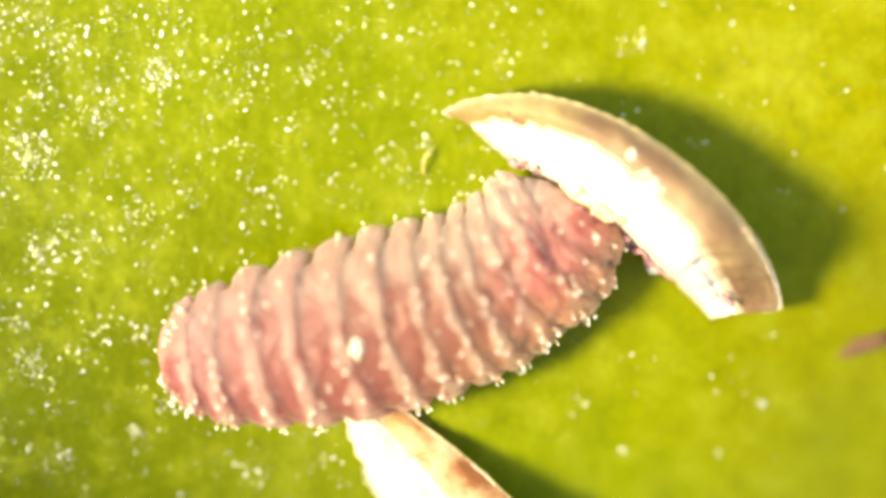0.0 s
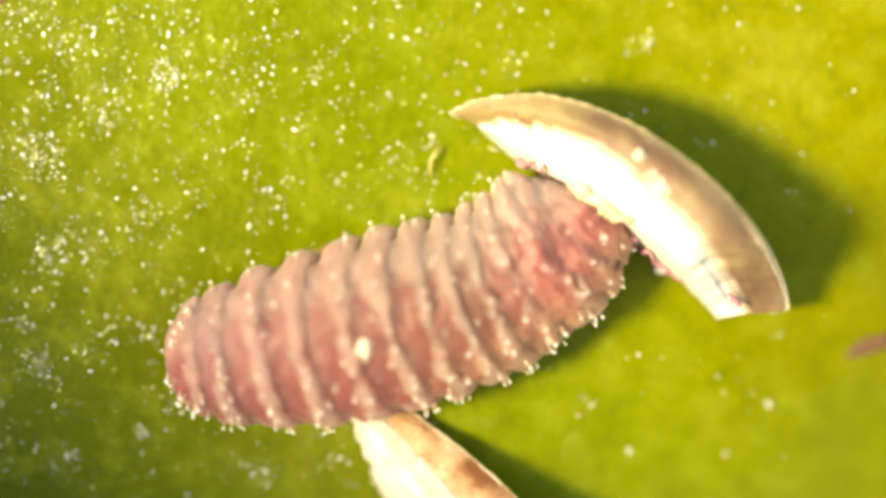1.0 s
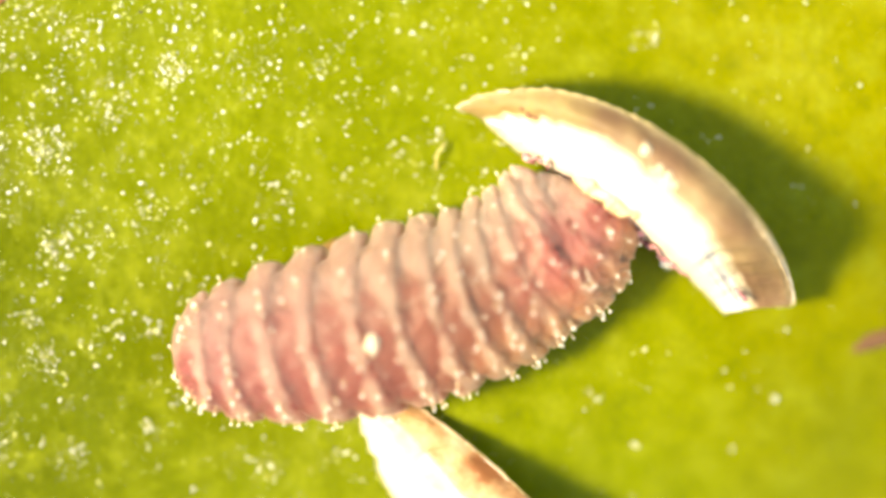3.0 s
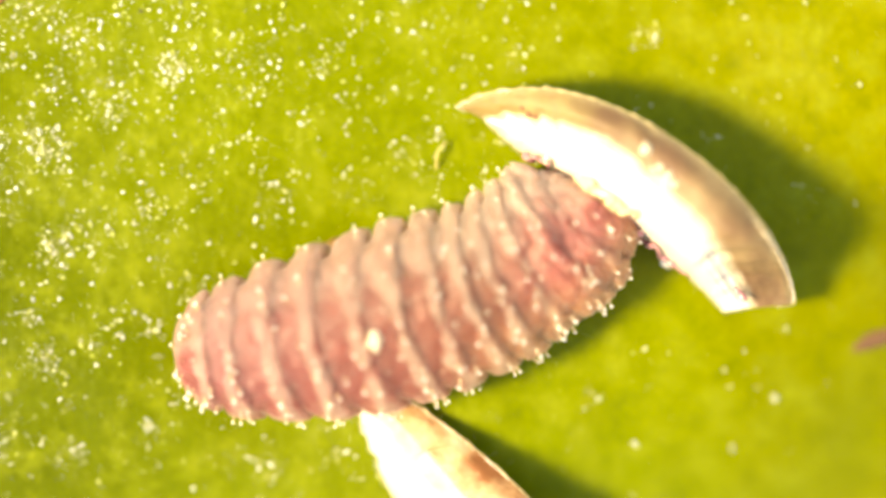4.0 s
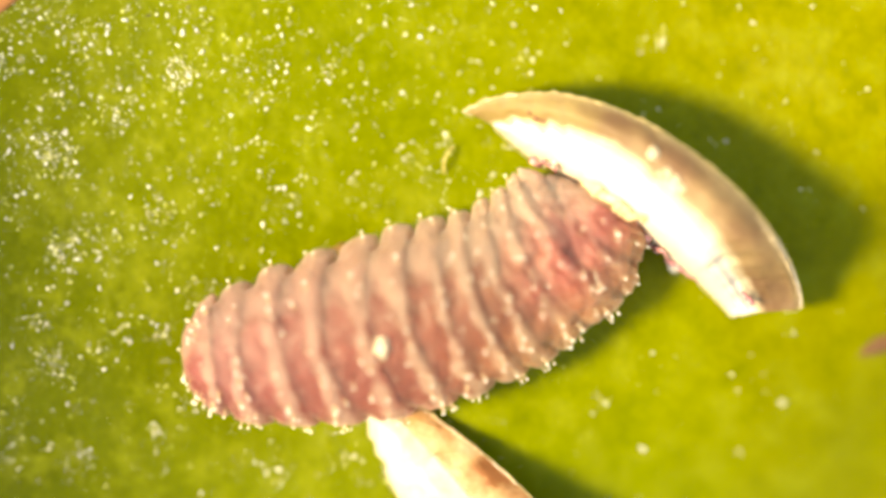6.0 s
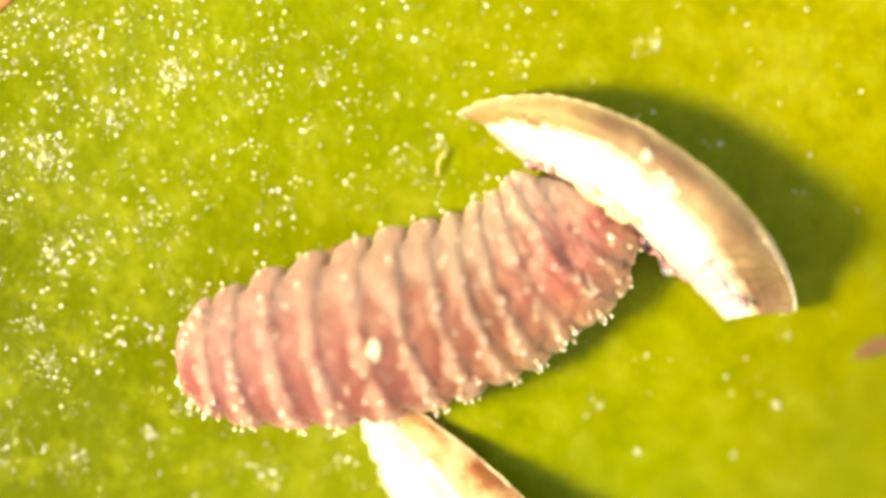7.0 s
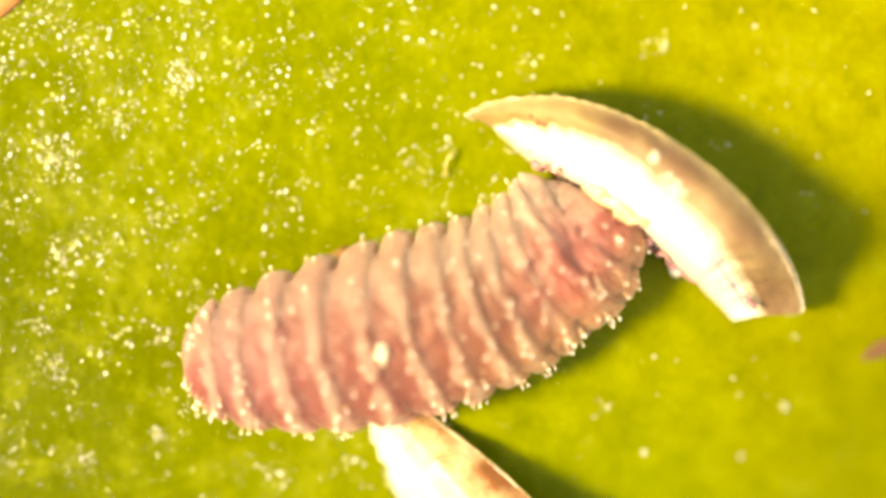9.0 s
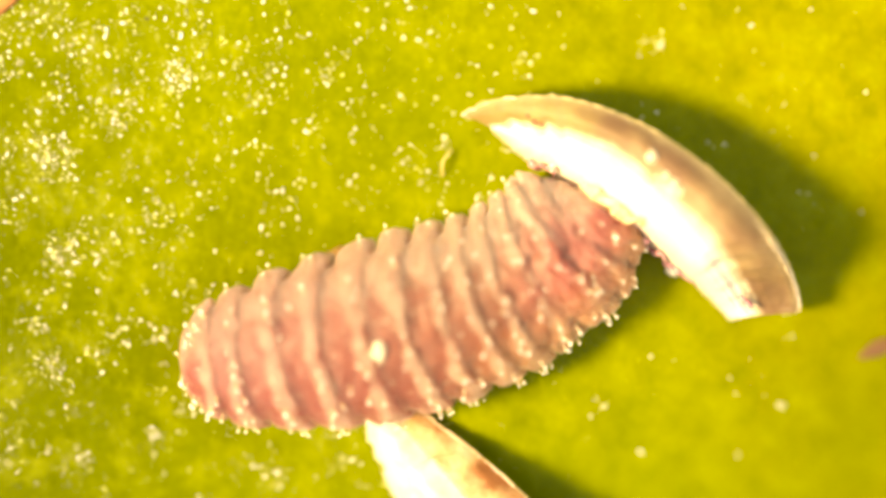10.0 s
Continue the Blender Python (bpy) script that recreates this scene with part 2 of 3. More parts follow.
# ---- table and leaf ----
def build_table():
    bm = bmesh.new()
    bmesh.ops.create_grid(bm, x_segments=8, y_segments=8, size=400 * MM)
    ob = part("ground", bm, TABLE)
    ob.location.z = -2.2 * MM
    tagged(ob, "plain grey-brown bench top under the leaf", "ground", kind="structure")


def spread(inner, step, outer):
    """Even steps inside, growing steps outside."""
    side = list(np.arange(0, inner, step))
    while side[-1] < outer:
        side.append(side[-1] + max(step, (side[-1] - inner) * 0.16 + step))
    return np.array([-v for v in side[:0:-1]] + side)


def build_leaf():
    gx, gy = spread(1.66, 0.0058, 14.0), spread(0.98, 0.0058, 9.0)
    nx, ny = len(gx), len(gy)
    X, Y = np.meshgrid(gx, gy, indexing="ij")
    z = leaf_height(X, Y)
    # rounded epidermal cells
    rng = np.random.default_rng(4)
    pitch = 0.030
    size = 160
    jit = rng.random((size, size, 3))
    ci, cj = np.floor(X / pitch).astype(int), np.floor(Y / pitch).astype(int)
    best = np.full(X.shape, 9.0)
    tall = np.zeros(X.shape)
    for di in (-1, 0, 1):
        for dj in (-1, 0, 1):
            a, b = ci + di, cj + dj
            j = jit[a % size, b % size]
            d = np.hypot((a + 0.15 + 0.7 * j[..., 0]) * pitch - X, (b + 0.15 + 0.7 * j[..., 1]) * pitch - Y)
            near = d < best
            best = np.where(near, d, best)
            tall = np.where(near, j[..., 2], tall)
    dome = np.sqrt(np.maximum(1 - (best / (0.72 * pitch)) ** 2, 0.0))
    close = (np.abs(X) < 1.9) & (np.abs(Y) < 1.2)
    crisp = np.clip(0.75 - 0.32 * X + 0.25 * Y, 0.15, 1.0)
    z = z + np.where(close, dome * (0.0006 + 0.0030 * tall ** 2) * crisp, 0.002)
    # low swellings between the veins
    swell = rng.random((40, 40))
    sx, sy = (X + 2.2) / 0.14, (Y + 2.2) / 0.14
    i0, j0 = np.clip(np.floor(sx).astype(int), 0, 38), np.clip(np.floor(sy).astype(int), 0, 38)
    fx, fy = np.clip(sx - i0, 0, 1), np.clip(sy - j0, 0, 1)
    fx, fy = fx * fx * (3 - 2 * fx), fy * fy * (3 - 2 * fy)
    low = (swell[i0, j0] * (1 - fx) * (1 - fy) + swell[i0 + 1, j0] * fx * (1 - fy) + swell[i0, j0 + 1] * (1 - fx) * fy + swell[i0 + 1, j0 + 1] * fx * fy)
    z = z + np.where(close, low * 0.010 - 0.005, 0)
    # the outline narrows to both ends
    half = np.maximum(9.0 * np.maximum(1 - (X / 14.6) ** 2, 0.0) ** 0.6, 0.6)
    narrow = np.where(np.abs(X) > 2.5, np.clip(half / 9.0, 0.06, 1), 1.0)
    blend = np.clip((np.abs(X) - 2.5) / 3.0, 0, 1)
    Yn = Y * (1 - blend + blend * narrow)
    top = np.stack([X, Yn, z], -1).reshape(-1, 3)
    quads = (np.arange(nx - 1)[:, None] * ny + np.arange(ny - 1)[None, :]).reshape(-1)
    faces = np.stack([quads, quads + ny, quads + ny + 1, quads + 1], -1)
    # edge and underside
    rim = list(range(0, ny)) + [i * ny + ny - 1 for i in range(1, nx)] + [(nx - 1) * ny + j for j in range(ny - 2, -1, -1)] + [i * ny for i in range(nx - 2, 0, -1)]
    under = top[rim] - np.array([0, 0, 0.25])
    n0 = len(top)
    side = [(rim[i], rim[(i + 1) % len(rim)], n0 + (i + 1) % len(rim), n0 + i) for i in range(len(rim))]
    verts = np.concatenate([top, under]) * MM
    me = bpy.data.meshes.new("leaf")
    me.from_pydata(verts.tolist(), [], faces.tolist() + side + [tuple(n0 + i for i in range(len(rim)))])
    ob = mesh_part("leaf", me, LEAF)
    tagged(ob, "fresh yellow-green leaf blade with a glittering bumpy skin", "leaf", kind="structure")


# ---- empty eggshells ----
def build_shell(name, inner, ridge, outer, height, end_height, chew, materials, label, seed):
    """A bowed, hatched eggshell: a steep white wall, a thin skin stretched over the top and a back wall under its rim."""
    n_s = 150

    def place(s, v):
        slump = ease(s, 0.74, 1.0)
        rise = 1 - (1 - s) ** 3.2
        crest = height * (0.22 + 0.78 * rise) * (1 - slump) + end_height * slump
        s *= 1 - 0.03 * s ** 3 * abs(noise.noise(Vector((v * 3.7, seed, 7))) + 0.4 * noise.noise(Vector((v * 11, seed, 2))))
        ragged = 8 * noise.noise(Vector((s * 26, seed, 0))) + 5 * noise.noise(Vector((s * 85, seed, 5)))
        bite = sum(d * math.exp(-((s - c) / w) ** 2) for c, w, d in chew)
        rx, ry = bezier(ridge, s)
        ex, ey = bezier(inner if v < 0 else outer, s)
        a = min(abs(v), 1.0)
        if v < 0:
            a *= 1 - bite
        edge = a ** 8
        x, y = rx + (ex - rx) * a, ry + (ey - ry) * a
        # uneven crest line and torn edges
        wander = (11 * noise.noise(Vector((s * 9, seed + 9, 1))) + 13 * noise.noise(Vector((s * 31, seed + 2, 1)))) * (1 - a) + ragged * edge * (0.55 if v > 0 else 1.0)
        x, y = x + wander * 0.5, y + wander * 0.8
        q = spot(x, y, crest)
        base = float(leaf_height(q.x, q.y)) + 0.008
        if v <= 0:
            z = base + (crest - base) * (1 - a ** 3.4)
        elif v <= 1:
            z = base + (crest - base) * (1 + 0.09 * math.sin(math.pi * a * 0.9) ** 2 - 0.05 * a * a)
        else:
            # the back drops from the rim and tucks under
            f = v - 1
            ix, iy = bezier(inner, s)
            x, y = x + (ix - x) * 0.25 * f * f, y + (iy - y) * 0.25 * f * f
            z = base + (crest - base) * 0.98 * (1 - f ** 1.4)
        z += 0.007 * noise.noise(Vector((s * 16, v * 2.5, seed))) * (1 - edge)
        return spot(x, y, z) * MM

    def sheet(v0, v1, n_v):
        bm = bmesh.new()
        grid = [[bm.verts.new(place(i / n_s, v0 + (v1 - v0) * j / n_v)) for j in range(n_v + 1)] for i in range(n_s + 1)]
        for i in range(n_s):
            for j in range(n_v):
                bm.faces.new((grid[i][j], grid[i + 1][j], grid[i + 1][j + 1], grid[i][j + 1]))
        return bm

    thing = new(name)
    for piece, v0, v1, n_v, material, note in (("front_wall", -1, 0.0, 20, materials[0], "opaque white front wall"),
                                               ("top_skin", 0.0, 1.0, 16, materials[1], "thin beige translucent skin"),
                                               ("back_wall", 1.0, 2.0, 8, materials[0], "")):
        ob = part(piece, sheet(v0, v1, n_v), material, thing, note)
        ob.data.attributes.new("across", "FLOAT", "POINT").data.foreach_set("value", [v0 + (v1 - v0) * j / n_v for _ in range(n_s + 1) for j in range(n_v + 1)])
        thick = ob.modifiers.new("thickness", "SOLIDIFY")
        thick.thickness = 0.006 * MM
    # torn rim, a thin lip coloured bright to stand in for its backlit edge
    cu = bpy.data.curves.new("lip", "CURVE")
    cu.dimensions = "3D"
    cu.bevel_depth = 0.0045 * MM
    cu.bevel_resolution = 1
    sp = cu.splines.new("POLY")
    sp.points.add(n_s)
    for i, q in enumerate(sp.points):
        q.co = (*place(i / n_s, 1.0), 1)
        q.radius = 0.3 + 1.6 * abs(noise.noise(Vector((i * 0.21, seed, 3))))
    cu.materials.append(materials[2])
    lip = new("lip", cu)
    lip.parent = thing
    tagged(lip, "torn lip, coloured bright yellowish for the glow of its edge")
    tagged(thing, label, "eggshell", "empty eggshells on the leaf")
    return thing, place


def lump(radius, seed, rough=0.25, detail=2, squash=(1, 1, 1)):
    bm = bmesh.new()
    bmesh.ops.create_icosphere(bm, subdivisions=detail, radius=radius * MM)
    for v in bm.verts:
        k = 1 + rough * noise.noise(v.co / (radius * MM) * 1.3 + Vector((seed, seed * 0.7, 0)))
        v.co = Vector((v.co.x * squash[0], v.co.y * squash[1], v.co.z * squash[2])) * k
    return bm


SHELL_EDGE = dict(
    inner=((872, 226), (946, 306), (1190, 440), (1292, 562)),
    ridge=((868, 219), (1078, 196), (1246, 377), (1335, 552)),
    outer=((816, 194), (1062, 58), (1430, 388), (1417, 548)))
OLD_EDGE = dict(
    inner=((638, 728), (668, 850), (760, 1010), (1000, 1200)),
    ridge=((655, 700), (770, 790), (920, 980), (1075, 1190)),
    outer=((700, 690), (850, 790), (1040, 930), (1130, 1180)))


def build_shells():
    fresh, place = build_shell("eggshell", **SHELL_EDGE, height=0.37, end_height=0.05, chew=((0.24, 0.015, 0.12), (0.275, 0.02, 0.20), (0.33, 0.015, 0.14), (0.42, 0.02, 0.12), (0.50, 0.05, 0.10), (0.575, 0.014, 0.18), (0.62, 0.012, 0.12), (0.69, 0.02, 0.07), (0.82, 0.015, 0.05)), materials=(SHELL, SKIN, LIP),
                               label="hatched white eggshell, bowed and split, standing on the leaf", seed=3)
    for s, v, r in ((0.4575, 0.47, 0.019), (0.560, 0.20, 0.022), (0.5225, 0.31, 0.012), (0.548, 0.32, 0.013), (0.50, 0.22, 0.008), (0.575, 0.26, 0.011)):
        ob = part("crumb", lump(r, s * 40, 0.35, 3, (1, 1.2, 0.6)), BACK_GRAIN, fresh, "small white crumb stuck to the shell")
        ob.location = place(s, v) + Vector((0, 0, 0.3 * r * MM))
    for s, v, r in ((0.140, 0.33, 0.012), (0.130, 0.42, 0.008), (0.153, 0.27, 0.008)):
        ob = part("stain", lump(r, s * 90, 0.5, 2, (1.5, 1, 0.4)), BROWN, fresh, "dark brown fleck on the shell skin")
        ob.location = place(s, v)
    for s, v, r in ((0.225, -0.97, 0.016), (0.27, -0.97, 0.011), (0.59, -0.92, 0.014), (0.625, -0.95, 0.012),
                    (0.67, -0.96, 0.012), (0.72, -0.98, 0.010), (0.955, 0.04, 0.014), (0.93, 0.02, 0.009)):
        ob = part("chewed_edge", lump(r, s * 50, 0.6, 2, (1.7, 0.9, 0.7)), PURPLE, fresh, "glassy dark red chewed shell edge")
        ob.matrix_local = Matrix.Translation(place(s, v) + Vector((-0.004, -0.008, 0.03)) * MM) @ pose(0, 0, 0, 0, 0, -35)
    for s, v, r in ((0.60, -0.97, 0.016), (0.745, -1.0, 0.020), (0.755, -1.0, 0.013), (0.27, -0.93, 0.012)):
        ob = part("crumb", lump(r, s * 70, 0.35, 3, (1, 1.2, 0.7)), CRUMB, fresh, "small white crumb stuck to the shell")
        ob.location = place(s, v) + Vector((-0.002, -0.006, 0.02)) * MM
    # torn, yellowed flap that hangs off the front wall
    bm = bmesh.new()
    rows = []
    for i in range(41):
        f = i / 40
        top = place(0.375 + 0.215 * f, -0.70)
        way = (place(0.375 + 0.215 * f, -1.0) - place(0.375 + 0.215 * f, 0.0)).to_2d().normalized()
        wide = (0.022 + 0.042 * math.sin(math.pi * f) ** 0.6 + 0.030 * noise.noise(Vector((f * 7, 1, 3))) + 0.016 * noise.noise(Vector((f * 23, 4, 3)))) * MM
        rows.append([])
        for j in range(7):
            g = j / 6
            sag = (0.010 - 0.05 * g * g + 0.016 * noise.noise(Vector((f * 10, g * 2, 8)))) * MM
            rows[-1].append(bm.verts.new((top.x + way.x * wide * g, top.y + way.y * wide * g, top.z + sag)))
    for r0, r1 in zip(rows, rows[1:]):
        for j in range(6):
            bm.faces.new((r0[j], r1[j], r1[j + 1], r0[j + 1]))
    bmesh.ops.recalc_face_normals(bm, faces=bm.faces)
    ob = part("torn_flap", bm, FLAP, fresh, "yellowish torn flap of shell")
    ob.modifiers.new("thickness", "SOLIDIFY").thickness = 0.006 * MM
    # gnawed brink along the foot of the front wall, and a white flange on the far rim
    for s0, s1, v, lift, width, material, kind, note in ((0.20, 0.30, -0.96, 0.04, 0.009, PURPLE, "chewed_edge", "glassy dark red chewed shell edge"),
                                                         (0.57, 0.84, -0.95, 0.032, 0.011, PURPLE, "chewed_edge", "glassy dark red chewed shell edge"),
                                                         (0.70, 0.95, 0.965, 0.003, 0.009, GRAIN, "rim_flange", "white torn flange")):
        cu = bpy.data.curves.new(kind, "CURVE")
        cu.dimensions = "3D"
        cu.bevel_depth = width * MM
        cu.bevel_resolution = 2
        cu.use_fill_caps = True
        sp = cu.splines.new("POLY")
        sp.points.add(44)
        for i, q in enumerate(sp.points):
            f = i / 44
            at = place(s0 + (s1 - s0) * f, v) + Vector((-0.004, -0.006, lift)) * MM
            q.co = (*at, 1)
            q.radius = (math.sin(math.pi * f) ** 0.4 + 0.05) * (0.35 + 1.5 * abs(noise.noise(Vector((f * 9, s0 * 30, 1)))))
        cu.materials.append(material)
        ob = new(kind, cu)
        ob.parent = fresh
        tagged(ob, note)
    build_shell("eggshell", **OLD_EDGE, height=0.11, end_height=0.09, chew=((0.06, 0.02, 0.15), (0.15, 0.02, 0.08), (0.24, 0.03, 0.10)), materials=(SHELL_OLD, SKIN_OLD, LIP),
                label="old bleached eggshell with brown stains beside the larva", seed=8)


# ---- the larva ----
# stations of the body, from tail to head: both flanks on the plan, half height in mm; the second is the first ring
BODY = (
    ((308, 558), (330, 722), 0.13), ((356, 528), (378, 734), 0.165), ((412, 506), (442, 748), 0.185), ((482, 475), (533, 753), 0.205), ((556, 450), (611, 752), 0.215),
    ((634, 424), (702, 742), 0.220), ((699, 402), (782, 720), 0.220), ((760, 389), (848, 697), 0.218), ((810, 376), (913, 670), 0.214), ((846, 359), (968, 642), 0.206),
    ((880, 339), (1015, 600), 0.198), ((905, 318), (1080, 552), 0.192), ((930, 302), (1122, 496), 0.178), ((996, 316), (1134, 436), 0.172), ((1060, 336), (1150, 400), 0.155))
LAST_RING = 12
# how far five stations of the body drift, in thousandths of a millimetre
DRIFT = {
    "tail": [(0, -5.7, 3.4), (0.5, -6.1, 3.0), (1, -7.3, 2.9), (1.5, -5.9, -0.7), (2, -9.8, -1.2), (2.5, -7.5, -0.9), (4, 1.0, 2.5), (4.5, -1.6, 0.9), (5, 0, 0),
             (5.5, 2.4, 2.9), (7, 2.8, 1.6), (7.5, 1.5, -0.7), (8, 1.4, -0.2), (8.5, -0.7, -1.0), (9, -0.5, -1.5), (9.5, 0.2, 0.3), (10, 0.2, -0.7)],
    "rear": [(0, -12.5, 5.4), (0.5, -11.5, 5.5), (1, -13.2, 5.5), (1.5, -13.8, 0.8), (2, -16.1, -2.1), (2.5, -13.0, -1.4), (4, 1.0, 5.6), (4.5, -0.8, 1.8), (5, 0, 0),
             (5.5, 0.4, 2.9), (7, -2.2, 4.5), (7.5, -2.0, 1.2), (8, -1.5, 0.4), (8.5, -2.1, -1.0), (9, -4.0, -4.3), (9.5, -4.3, -0.2), (10, -3.3, 1.3)],
    "middle": [(0, -16.0, 3.4), (0.5, -15.4, 4.1), (1, -13.7, 4.5), (1.5, -15.2, -2.7), (2, -16.2, -6.0), (2.5, -14.0, -4.3), (4, 0, 11.5), (4.5, 0.7, 3.3), (5, 0, 0),
               (5.5, -0.1, 2.4), (7, -6.6, 4.5), (7.5, -6.4, -0.2), (8, -5.3, -1.1), (8.5, -6.1, -2.4), (9, -6.5, -5.3), (9.5, -7.7, 0.3), (10, -6.2, 0.4)],
    "front": [(0, -13.0, -7.6), (0.5, -12.7, -7.2), (1, -12.6, -7.2), (1.5, -11.8, -13.1), (2, -12.0, -12.7), (2.5, -10.5, -11.9), (4, 0.3, 14.4), (4.5, 1.9, 5.3), (5, 0, 0),
              (5.5, -0.6, 1.4), (7, -6.1, 1.6), (7.5, -5.1, 0), (8, -4.4, -1.5), (8.5, -4.4, -2.4), (9, -2.8, -3.7), (9.5, -6.5, 0.3), (10, -4.3, 1.6)],
    "head": [(0, -4.4, -1.0), (0.5, -3.8, -0.4), (1, -1.8, -1.0), (1.5, -3.6, -5.1), (2, -3.6, -5.5), (2.5, -2.0, -4.1), (4, -0.4, 4.4), (4.5, -0.8, 1.8), (5, 0, 0),
             (5.5, 0.7, 3.5), (7, -3.7, 1.9), (7.5, -3.5, 2.8), (8, -1.7, 0.5), (8.5, -3.4, -1.3), (9, -2.7, -0.8), (9.5, -1.3, 2.7), (10, -2.2, 3.5)],
}
STATIONS = ((0.0, "tail"), (2.0, "rear"), (5.5, "middle"), (9.0, "front"), (11.6, "head"))
LARVA_AT = spot(720, 580)
keyed = []


def drift_rows(ring, rest):
    """Poses of a piece at that ring of the body, which rests at the pose rest."""
    ring = min(max(ring, 0.0), 11.6)
    for (a, first), (b, second) in zip(STATIONS, STATIONS[1:]):
        if ring <= b:
            break
    f = (ring - a) / (b - a)
    rows = []
    for (t, ax, ay), (_, bx, by) in zip(DRIFT[first], DRIFT[second]):
        shift = Vector((ax + (bx - ax) * f, ay + (by - ay) * f, 0)) * 1e-6
        rows.append((t, Matrix.Translation(shift) @ rest))
    return rows


def station(r):
    """Flanks and half height of the body at r rings from the tail, glided from station to station."""
    x = min(max(r + 1, 0.0), len(BODY) - 1.001)
    i = int(x)
    f = x - i
    rows = [BODY[min(max(k, 0), len(BODY) - 1)] for k in (i - 1, i, i + 1, i + 2)]
    flat = [(*a, *b, h) for a, b, h in rows]
    p = [0.5 * (2 * q + (c - o) * f + (2 * o - 5 * q + 4 * c - d) * f * f + (3 * q - o - 3 * c + d) * f ** 3) for o, q, c, d in zip(*flat)]
    return (p[0], p[1]), (p[2], p[3]), p[4]


# warts on each ring: how far round the back (0 and 1: the flanks), height, breadth
WARTS = ((0.74, 0.026, 0.050), (0.60, 0.006, 0.045), (0.47, 0.006, 0.04), (0.36, 0.007, 0.04), (0.25, 0.009, 0.04), (0.14, 0.012, 0.04))


def ring_edge(phi):
    """Where a ring's front border runs: just past its ridge on the back, midway between the lobes on the flanks."""
    return 0.46 - 0.25 * max(0.0, math.sin(phi)) ** 0.7


def skin_point(ring, f, phi, tuck=0.0, wrinkled=True):
    """A point of the skin f rings from that ring's ridge and phi round the body, in mm, and how pale and how warm it is there."""
    r = ring + f
    far, near, height = station(r)
    a, b = spot(*far, height * 0.8), spot(*near, height * 0.8)
    k = 1.0
    if r < 0.35:
        k = math.sqrt(max(0.0, 1 - ((0.35 - r) / 1.35) ** 2))
    elif r > LAST_RING - 0.4:
        k = math.sqrt(max(0.0, 1 - ((r - LAST_RING + 0.4) / 1.4) ** 4))
    height *= 0.88
    centre = (a + b) / 2
    across = (a - b) / 2
    up, side, turn = math.sin(phi), -math.cos(phi), phi / math.pi
    top = max(0.0, up)
    fore = ease(r, 7.5, 10.0)
    lumpy = noise.noise(Vector((math.cos(phi) * 3, math.sin(phi) * 3, ring * 3.7)))
    beady = noise.noise(Vector((phi * 4.2, ring * 5.3, 2.0)))
    sway = 0.13 * noise.noise(Vector((phi * 1.9, ring * 2.7, 9.0)))
    ridge = bell(f + 0.02 - sway, (0.19 if f < sway else 0.22) * (1 + 0.7 * beady)) * max(0.1, 1 + 0.8 * lumpy + 1.0 * beady) * (1 - 0.9 * fore)
    high, low = ease(turn, 0.81, 0.96) if turn < 1.5 else 0.0, ease(-turn if turn < 1 else turn - 2, -0.16, 0.0)
    wart, mark = 0.0, 0.0
    for at, size, width in WARTS:
        w = bell(f + 0.01 - sway, 0.17) * bell(turn - at, width)
        wart, mark = wart + size * w, mark + w
    lobe = math.sqrt(max(0.0, 1 - abs(f / 0.51) ** 2.6))
    if r < -0.4:
        lobe = max(lobe, ease(-r, 0.4, 0.6))
    dorsal = 0.968 + 0.004 * ridge + wart * (1 - 0.7 * fore)
    size = dorsal * (1 - high - low) + (0.85 + 0.175 * lobe + 0.10 * fore * (1 - lobe)) * high + (0.88 + 0.135 * lobe + 0.09 * fore * (1 - lobe)) * low - tuck
    size *= k
    p = centre + across * side * size
    p.z = height * (1 + up * size * (1.0 if up > 0 else 0.85))
    ahead = Vector((-across.y, across.x, 0)).normalized() * -1
    bow = ease(r, -0.5, 2.5) * (1 - 0.55 * fore)
    drawn = noise.noise(Vector((math.cos(phi) * 3, math.sin(phi) * 3, r * 1.1)))
    p += ahead * (-0.052 * bow * top ** 1.5 + 0.012 * drawn * top) * k
    if wrinkled:
        q = p * 9
        out = Vector((side * across.x, side * across.y, up * height)).normalized()
        p += out * k * (noise.noise(q * 1.4) * (0.010 + 0.006 * fore) + noise.noise(q * 2.8) * (0.006 + 0.009 * fore) + noise.noise(q * 6.0) * (0.003 + 0.006 * fore))
    # the far flank's extra pale also paints in light passing through it
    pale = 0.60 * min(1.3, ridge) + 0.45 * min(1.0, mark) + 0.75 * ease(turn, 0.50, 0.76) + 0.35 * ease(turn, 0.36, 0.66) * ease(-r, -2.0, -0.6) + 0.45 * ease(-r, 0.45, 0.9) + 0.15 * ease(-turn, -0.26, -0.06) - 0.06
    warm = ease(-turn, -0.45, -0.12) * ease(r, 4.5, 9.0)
    return p, pale, warm


